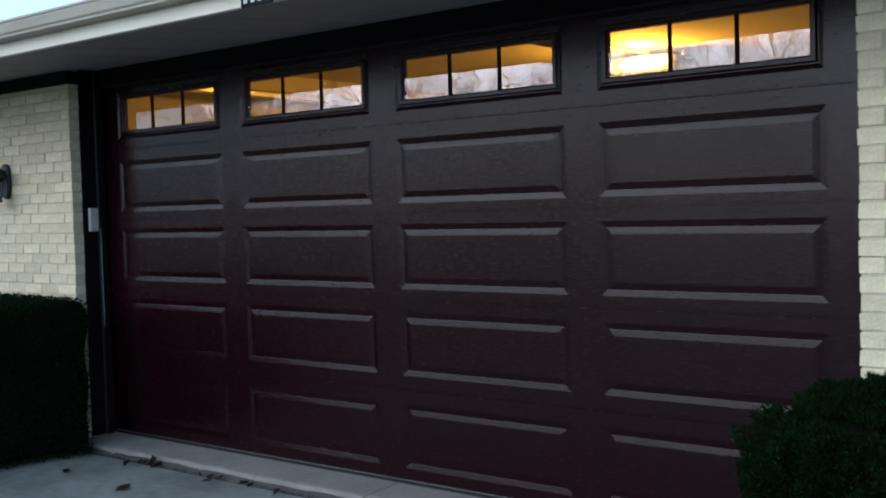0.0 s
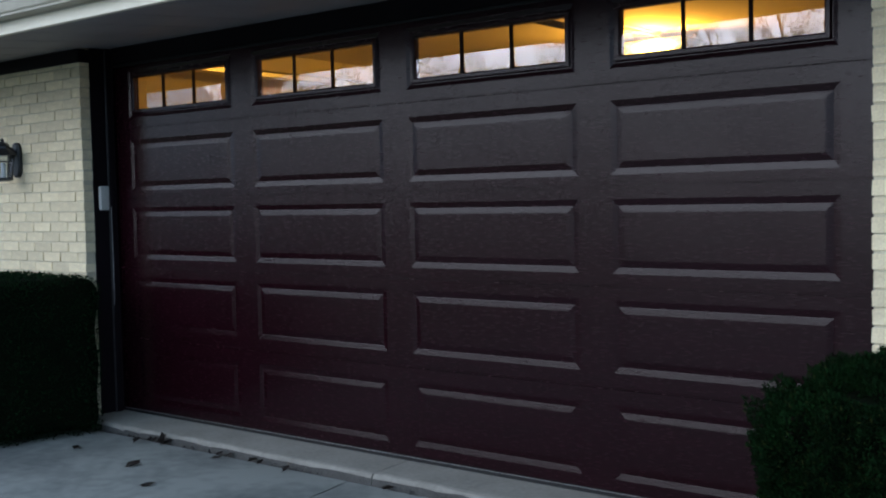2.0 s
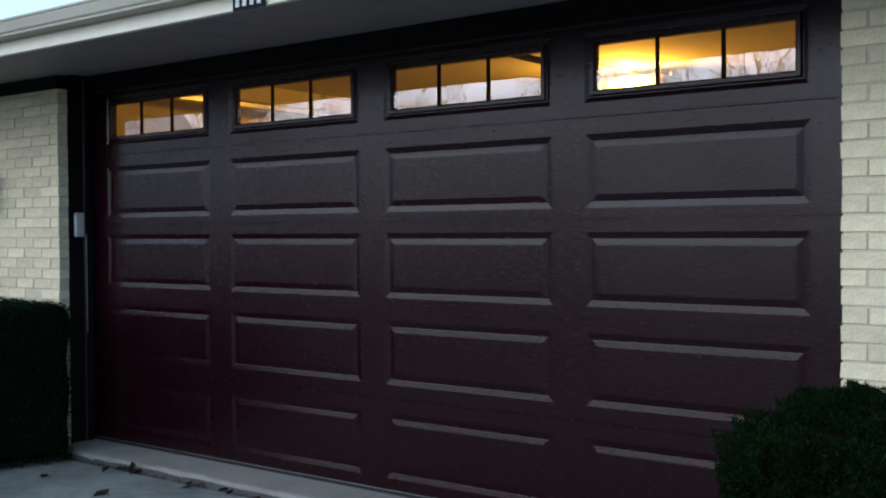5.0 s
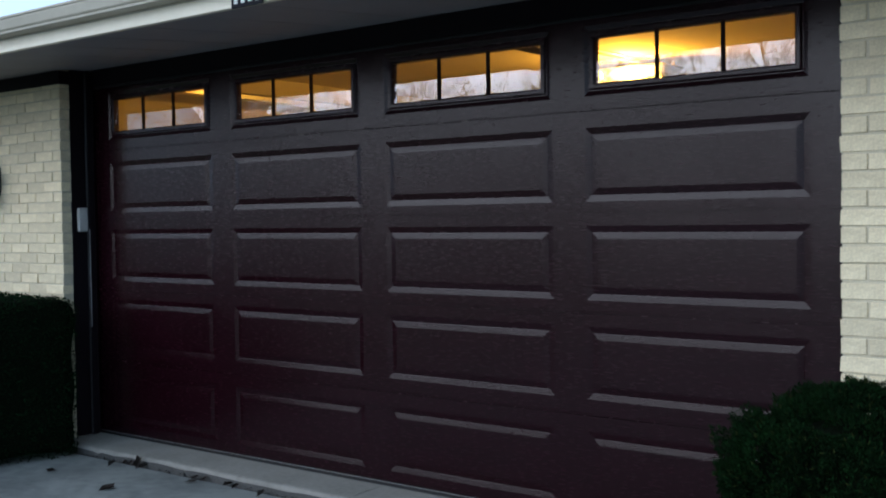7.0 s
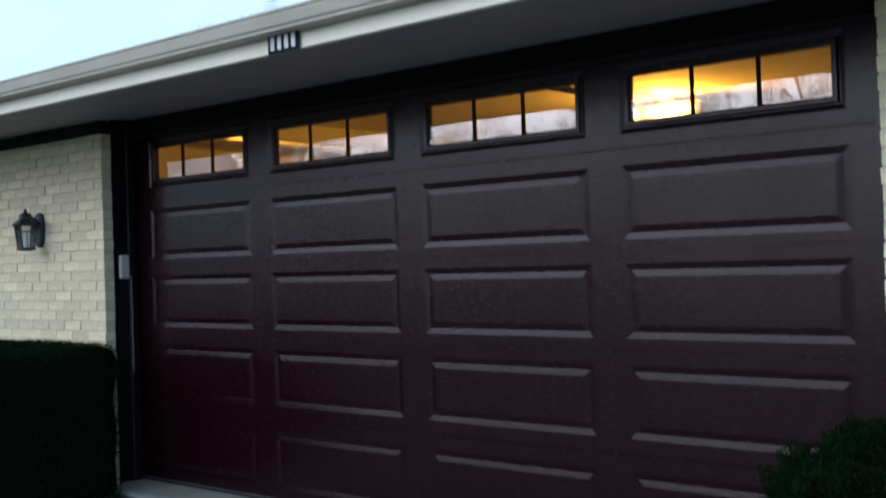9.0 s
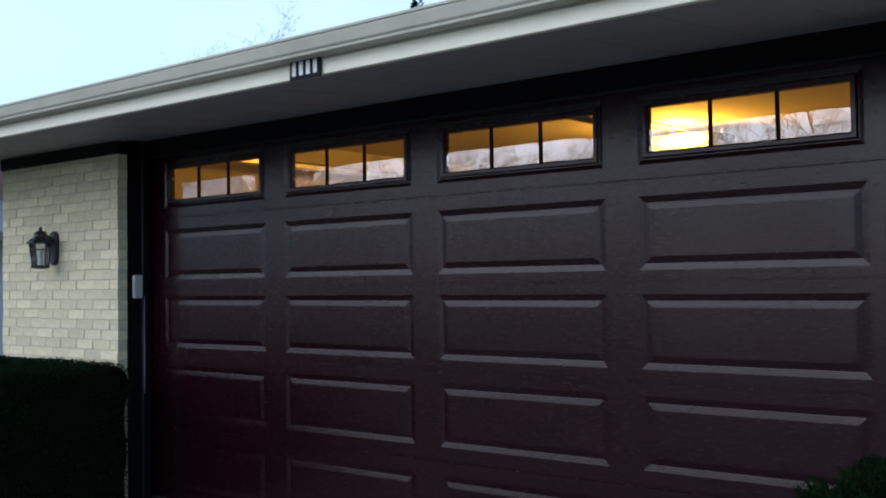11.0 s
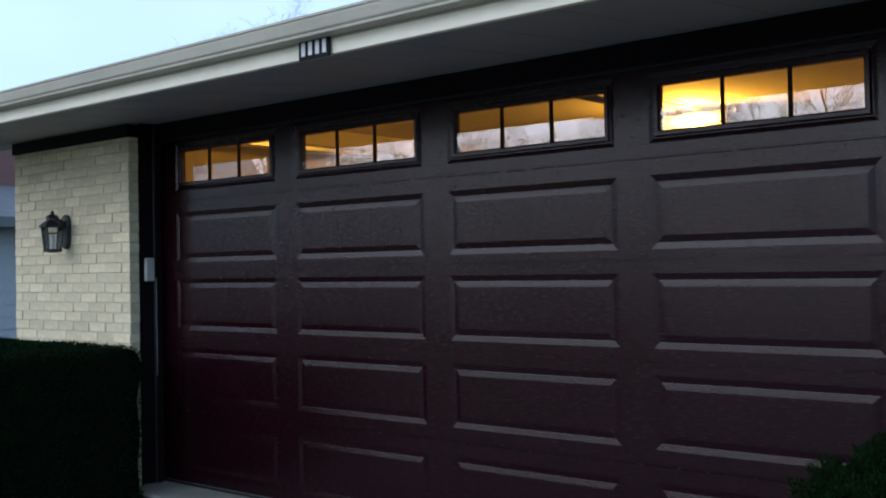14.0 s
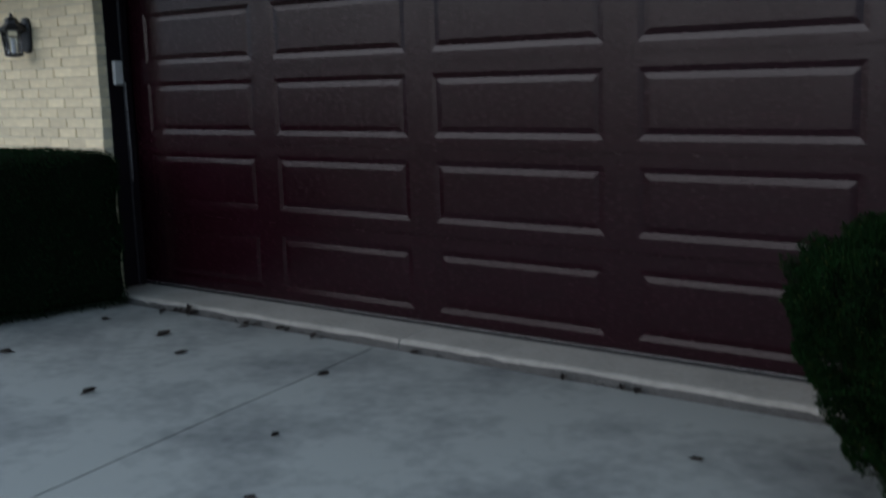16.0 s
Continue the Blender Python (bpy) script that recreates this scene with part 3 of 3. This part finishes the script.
# ---- hedges ----
def hedge(name, label, lo, hi, leaf_mat, count, leaf, seed, e=7.0, wobble=0.05, lean=0.0, skew=0.0, back=1, inset_by=(0.035, 0.035, 0.035), hollow=0.0, slim=0.22):
    """A clipped shrub: woody stems, a near-black core painted as inner shade and a coat of many small leaf sprays."""
    rng = np.random.default_rng(seed)
    lo, hi = np.array(lo), np.array(hi)
    t = thing(name, label, "hedge", (float((lo[0] + hi[0]) / 2), float((lo[1] + hi[1]) / 2), float(lo[2])))
    off = np.array(t.location)
    c, h = (lo + hi) / 2, (hi - lo) / 2
    # points on a superellipsoid skin
    d = rng.normal(size=(count, 3))
    p = d / np.max(np.abs(d), axis=1, keepdims=True)
    p = p / (np.sum(np.abs(p) ** e, axis=1, keepdims=True) ** (1 / e))
    nrm = np.sign(p) * np.abs(p) ** (e - 1) / h
    nrm /= np.linalg.norm(nrm, axis=1, keepdims=True)
    pos = c + p * h
    lump = np.array([noise.noise(Vector(q * 3.5)) * wobble + noise.noise(Vector(q * 11.0)) * wobble * 0.55 + noise.noise(Vector(q * 27.0)) * wobble * 0.35 for q in pos])
    depth = rng.random(count) ** 2 * 0.06
    if hollow:
        lump -= hollow * np.array([max(0.0, noise.noise(Vector((q[0] * 8, q[1] * 8, q[2] * 5))) - 0.08) for q in pos])
    pos = pos + nrm * (lump - depth)[:, None]
    pos[:, 0] += lean * (pos[:, 2] - lo[2]) + skew * (pos[:, 1] - hi[1])
    keep = (pos[:, 2] > lo[2] + 0.03) & (nrm[:, 1] < 0.8) & (nrm[:, 2] > -0.6) & (nrm[:, 0] * back > -0.6)
    # leaf gaps bare the near-black core as painted pockets of shade
    if hollow:
        gap = np.array([noise.noise(Vector((q[0] * 9, q[1] * 9, q[2] * 5.5))) + 0.35 * noise.noise(Vector(q * 24.0)) for q in pos])
        keep &= (gap < 0.30 - 0.22 * np.clip((hi[2] - pos[:, 2]) / (hi[2] - lo[2]), 0, 1)) | (rng.random(count) < 0.12)
    pos, nrm = pos[keep], nrm[keep]
    n = len(pos)
    way = nrm * 0.7 + rng.normal(size=(n, 3)) * 0.55 + np.array((0, 0, 0.35))
    way /= np.linalg.norm(way, axis=1, keepdims=True)
    side = np.cross(way, rng.normal(size=(n, 3)))
    side /= np.linalg.norm(side, axis=1, keepdims=True)
    ln = leaf * (0.6 + 0.8 * rng.random(n))[:, None]
    wd = ln * slim
    a, tip = pos - off, pos + way * ln - off
    m1, m2 = a + way * ln * 0.5 + side * wd, a + way * ln * 0.5 - side * wd
    verts = np.stack((a, m1, tip, m2), 1).reshape(-1, 3)
    faces = [(4 * i, 4 * i + 1, 4 * i + 2, 4 * i + 3) for i in range(n)]
    tagged(soup("foliage", verts.tolist(), faces, leaf_mat, t), "dense small evergreen leaves", kind="stuff")
    # solid core stops light; its near-black colour stands for inner shade
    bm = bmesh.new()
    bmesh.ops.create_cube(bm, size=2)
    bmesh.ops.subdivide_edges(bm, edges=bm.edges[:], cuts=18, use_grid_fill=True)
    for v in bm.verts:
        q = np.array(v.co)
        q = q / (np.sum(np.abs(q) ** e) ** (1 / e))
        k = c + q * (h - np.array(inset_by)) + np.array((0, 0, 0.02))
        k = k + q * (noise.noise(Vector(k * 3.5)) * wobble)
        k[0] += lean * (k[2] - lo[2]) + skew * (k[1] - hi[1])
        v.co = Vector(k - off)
    part("shade_core", bm, M_SHADE_FILL, t, "near-black core painted as the shade inside the shrub")
    for k in range(5):
        x = (k - 2) * h[0] * 0.35
        bm = bmesh.new()
        tube(bm, [(x, 0, -0.06), (x * 1.1, 0.02, 0.2), (x * 1.3, -0.03, 0.5)], [0.025, 0.02, 0.012], 6)
        part("stem", bm, M_BARK, t)
    return t


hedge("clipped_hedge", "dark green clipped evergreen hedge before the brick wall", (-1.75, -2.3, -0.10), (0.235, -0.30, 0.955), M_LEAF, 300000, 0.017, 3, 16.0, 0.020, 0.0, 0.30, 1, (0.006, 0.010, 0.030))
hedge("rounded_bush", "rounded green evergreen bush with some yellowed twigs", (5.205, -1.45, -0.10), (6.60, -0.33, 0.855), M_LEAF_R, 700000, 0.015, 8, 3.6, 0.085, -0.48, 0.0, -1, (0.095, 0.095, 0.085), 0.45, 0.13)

# ---- bare trees ----
def bare_tree(base, height, seed, spread=0.5, label="leafless grey-barked tree with fine twigs", thick=0.013, depth=5, fine=0.003):
    rng = random.Random(seed)
    t = thing("bare_tree", label, "tree", base, group="leafless trees")
    trunk, limbs, twigs = bmesh.new(), bmesh.new(), bmesh.new()

    def grow(p, d, length, r, level):
        target = trunk if level == 0 else limbs if level < 3 else twigs
        pts, rad = [p.copy()], [r]
        steps = 5 if level < 2 else 3
        tips = []
        for i in range(steps):
            d = (d + Vector((rng.uniform(-1, 1), rng.uniform(-1, 1), rng.uniform(-0.5, 0.8))) * (0.10 if level == 0 else 0.24)).normalized()
            p = p + d * (length / steps)
            pts.append(p.copy())
            rad.append(r * (1 - 0.62 * (i + 1) / steps))
            tips.append((p.copy(), d.copy(), rad[-1]))
        tube(target, pts, rad, 7 if level == 0 else 5 if level < 3 else 3, caps=False)
        if level < depth:
            for q, e, rr in (tips[1:] if level == 0 else tips):
                for _ in range(2 if level < 4 else 1):
                    axis = Vector((rng.uniform(-1, 1), rng.uniform(-1, 1), rng.uniform(-0.25, 0.7))).normalized()
                    grow(q, (e * (1 - spread) + axis * (spread + 0.15)).normalized(), length * rng.uniform(0.42, 0.66), max(rr * 0.68, fine), level + 1)

    grow(Vector((0, 0, -0.1)), Vector((0, 0, 1)), height * 0.5, height * thick, 0)
    part("trunk", trunk, M_BARK, t)
    part("limb_growth", limbs, M_BARK, t)
    tagged(part("twig_growth", twigs, M_BARK, t), kind="stuff")
    return t


small = bare_tree((-16.5, -9.6, -0.35), 7.2, 11, 0.55, "small leafless ornamental tree across the street", 0.016, 4, 0.006)
for x, y, turn in ((-12.2, -15.4, 150), (-8.4, -15.0, 290), (-4.9, -15.6, 110), (-1.2, -15.4, 200)):
    copy_thing(small, pose(x, y, -0.35, 0, 0, turn))
bare_tree((-19.0, -17.0, -0.35), 12.0, 13)
bare_tree((-12.4, 13.5, -0.35), 8.5, 14)

# ---- unseen dark belt along the horizon, added to dim the door's gloss ----
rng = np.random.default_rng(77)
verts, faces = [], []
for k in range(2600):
    # the open sector lets bright sky reach the door's bevels
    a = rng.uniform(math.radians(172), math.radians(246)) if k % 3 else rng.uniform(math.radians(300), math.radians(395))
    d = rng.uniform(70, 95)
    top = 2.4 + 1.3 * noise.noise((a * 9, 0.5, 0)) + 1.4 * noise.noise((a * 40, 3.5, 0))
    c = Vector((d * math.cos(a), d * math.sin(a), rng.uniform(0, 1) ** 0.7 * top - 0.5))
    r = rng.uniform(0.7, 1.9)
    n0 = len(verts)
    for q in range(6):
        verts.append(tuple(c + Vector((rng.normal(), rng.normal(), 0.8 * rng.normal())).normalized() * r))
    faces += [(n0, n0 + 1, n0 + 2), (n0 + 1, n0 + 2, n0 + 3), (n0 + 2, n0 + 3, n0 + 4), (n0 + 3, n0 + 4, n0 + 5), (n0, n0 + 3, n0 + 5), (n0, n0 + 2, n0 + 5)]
tagged(soup("unseen_woods", verts, faces, M_SHADE_FILL), "unseen dark belt of clumps added on the horizon to dim the door's reflection", "woods", kind="stuff")

# ---- fallen leaves ----
def dead_leaf(x, y, size, seed, tilt=0):
    rng = random.Random(seed)
    bm = bmesh.new()
    z = slope(y) + 0.003 + 0.33 * size * math.sin(radians(tilt))
    n = 10
    ring = []
    curl = rng.uniform(0.15, 0.5)
    for k in range(n):
        a = 2 * math.pi * k / n
        r = size * (0.5 + 0.22 * (k % 2) + rng.uniform(-0.08, 0.08)) * (1.0 if math.cos(a) > 0 else 0.8)
        ring.append(bm.verts.new((r * math.cos(a), 0.55 * r * math.sin(a), curl * r * abs(math.sin(a)) + 0.003)))
    mid = bm.verts.new((0, 0, 0.002))
    for k in range(n):
        bm.faces.new((mid, ring[k], ring[(k + 1) % n]))
    bmesh.ops.solidify(bm, geom=bm.faces[:], thickness=0.001)
    ob = part("fallen_leaf", bm, M_DEAD)
    ob.matrix_world = pose(x, y, z, rng.uniform(-6, 6), -tilt if tilt else rng.uniform(-6, 6), rng.uniform(60, 120) if tilt else rng.uniform(0, 360))
    return tagged(ob, "curled brown fallen leaf on the concrete", "leaf", "fallen leaves")


for k, (x, y, size, tilt) in enumerate(((0.44, -0.69, 0.085, 0), (1.09, -0.76, 0.085, 0), (1.50, -0.95, 0.075, 0), (1.68, -1.66, 0.07, 0), (0.62, -1.45, 0.07, 0), (2.47, -0.87, 0.06, 0),
                                        (0.63, -0.40, 0.065, 12), (0.66, -0.325, 0.05, 10), (0.71, -0.322, 0.055, 15), (0.76, -0.318, 0.06, 15), (0.80, -0.330, 0.075, 50), (0.84, -0.33, 0.06, 10),
                                        (1.33, -0.335, 0.05, 10), (1.40, -0.328, 0.05, 15), (1.37, -0.40, 0.06, 0), (1.60, -0.325, 0.055, 5), (1.68, -0.34, 0.05, 10), (1.92, -0.37, 0.06, 20), (2.62, -0.33, 0.06, 0),
                                        (3.52, -0.34, 0.05, 15), (3.82, -0.33, 0.05, 10), (3.90, -0.34, 0.06, 10), (3.30, -2.1, 0.05, 0), (4.45, -0.95, 0.06, 0), (2.9, -1.6, 0.04, 0))):
    dead_leaf(x, y, size, 100 + k, tilt)

rng = random.Random(31)
bm = bmesh.new()
for k in range(420):
    x = rng.uniform(0.0, 4.9)
    if noise.noise((x * 2.3, 7.7, 0)) < -0.15:
        continue
    c = Vector((x, -0.303 + rng.gauss(0, 0.011), slope(-0.30) + rng.uniform(-0.010, 0.006)))
    d = Vector((rng.uniform(-1, 1), rng.uniform(-0.6, 0.6), rng.uniform(-0.15, 0.25))).normalized() * rng.uniform(0.006, 0.026)
    w = d.cross(Vector((0, 0, 1))).normalized() * rng.uniform(0.002, 0.007)
    u = Vector((0, 0, rng.uniform(0.002, 0.006)))
    v = [bm.verts.new(q) for q in (c - d, c + w, c + d, c - w, c + u)]
    for a, b in ((0, 1), (1, 2), (2, 3), (3, 0)):
        bm.faces.new((v[a], v[b], v[4]))
tagged(part("leaf_litter", bm, M_TAR), "dark bits of leaf and dirt in the joint before the sill", "litter", kind="stuff")

# ---- neighbouring house beyond the wall's end ----
M_SIDING = material("pale_blue_siding", (0.34, 0.38, 0.42), 0.7, (0.28, 0.32, 0.36), 2)
M_NROOF = material("blue_grey_shingle", (0.13, 0.14, 0.16), 0.95, (0.09, 0.10, 0.115), 6)
M_RED = material("faded_red_brick", (0.20, 0.10, 0.095), 0.95, (0.13, 0.07, 0.066), 6)
nh = thing("neighbouring_house", "pale blue sided house with a grey roof and red brick chimney", "house", (-15.5, 8.0, -0.3))
part("wall", boxes((-5.0, 4.98, -5.0, 4.5, 0, 2.6)), M_SIDING, nh)
bm = bmesh.new()
rp = ((5.6, 2.50), (5.6, 2.66), (0.0, 4.4), (-5.6, 2.66), (-5.6, 2.50))
for y in (-5.4, 4.9):
    bm.faces.new([bm.verts.new((x, y, z)) for x, z in rp])
bm.verts.ensure_lookup_table()
for k in range(5):
    bm.faces.new([bm.verts[k], bm.verts[(k + 1) % 5], bm.verts[5 + (k + 1) % 5], bm.verts[5 + k]])
part("roof", bm, M_NROOF, nh)
part("chimney", boxes((2.2, 3.4, -3.6, -1.8, 3.2, 4.6)), M_RED, nh, "faded red brick chimney")
for k in range(12):
    part("board", boxes((4.985, 5.0, -5.0, 4.5, 0.2 * k + 0.05, 0.2 * k + 0.24)), M_SIDING, nh)

# ---- evergreen behind the roof ----
fir = thing("fir_tree", "dark green fir tree behind the house", "tree", (-10.1, 14.4, -0.35))
bm = bmesh.new()
tube(bm, [(0, 0, 0), (0, 0, 4), (0.05, 0, 8.3)], [0.16, 0.1, 0.02], 8)
part("trunk", bm, M_BARK, fir)
rng = np.random.default_rng(4)
verts, faces = [], []
for k in range(9000):
    z = 8.5 - 6.9 * rng.random() ** 0.7
    r = (8.6 - z) * 0.27 * (0.35 + 0.65 * rng.random()) * (0.8 + 0.25 * math.sin(z * 7))
    a = rng.uniform(0, 2 * math.pi)
    c = Vector((r * math.cos(a), r * math.sin(a), z - 0.25 * r))
    d = Vector((math.cos(a), math.sin(a), rng.normal() * 0.4 - 0.2)).normalized() * 0.16
    w = d.cross(Vector((rng.normal(), rng.normal(), rng.normal()))).normalized() * 0.03
    n0 = len(verts)
    verts += [tuple(c), tuple(c + d * 0.5 + w), tuple(c + d), tuple(c + d * 0.5 - w)]
    faces.append((n0, n0 + 1, n0 + 2, n0 + 3))
tagged(soup("needle_growth", verts, faces, M_LEAF_R, fir), kind="stuff")

# ---- bricks ----
COURSE, LONG, HIGH = 0.0680, 0.205, 0.0580
brick_meshes = []
rng = random.Random(21)
for k in range(6):
    bm = box(bmesh.new(), -0.0985, 0.0985, 0.0, 0.088, -HIGH / 2, HIGH / 2)
    bmesh.ops.bevel(bm, geom=bm.edges[:], offset=0.0022, segments=1, affect="EDGES")
    for v in bm.verts:
        v.co += Vector((rng.uniform(-1, 1) * 0.0018, rng.uniform(-1, 1) * 0.0016, rng.uniform(-1, 1) * 0.0016))
    brick_meshes.append(finish("brick", bm, M_BRICK))
half_mesh = finish("brick", box(bmesh.new(), -0.046, 0.046, 0.0, 0.088, -HIGH / 2, HIGH / 2, 0.0022), M_BRICK)


def lay(wall, x0, x1, near, flip, base):
    """Running bond from the opening's edge outwards; near picks the bricks built one by one."""
    rest = bmesh.new()
    for r in range(-4, 36):
        z = base + COURSE * (r + 0.5)
        x = 0.0
        first = True
        while x < (x1 - x0) - 0.01:
            w = 0.1025 if first and r % 2 else LONG
            w = min(w, (x1 - x0) - x)
            cx = x1 - (x + (w - 0.010) / 2) if flip else x0 + (x + (w - 0.010) / 2)
            proud = rng.uniform(-0.003, 0.0015)
            if near(cx, z) and (w > 0.2 or (first and w < 0.11)):
                ob = new("brick", rng.choice(brick_meshes) if w > 0.2 else half_mesh)
                ob.location = (cx + rng.uniform(-0.0035, 0.0035), FACE + proud, z + rng.uniform(-0.0015, 0.0015))
                ob.rotation_euler = (0, radians(rng.uniform(-0.5, 0.5)), 0)
                ob.parent = wall
            elif w > 0.03:
                box(rest, cx - (w - 0.010) / 2, cx + (w - 0.010) / 2, FACE + proud, FACE + 0.085, z - HIGH / 2, z + HIGH / 2)
            x += w
            first = False
    if rest.verts:
        tagged(part("bricks", rest, M_BRICK_J, wall), kind="stuff")


lay(WALLS["wall_left"], WALL_L, OPEN_L, lambda x, z: z > 0.70, True, 0.0)
lay(WALLS["wall_right"], OPEN_R, WALL_R, lambda x, z: x < 5.75 and z > 0.55, False, 0.014)
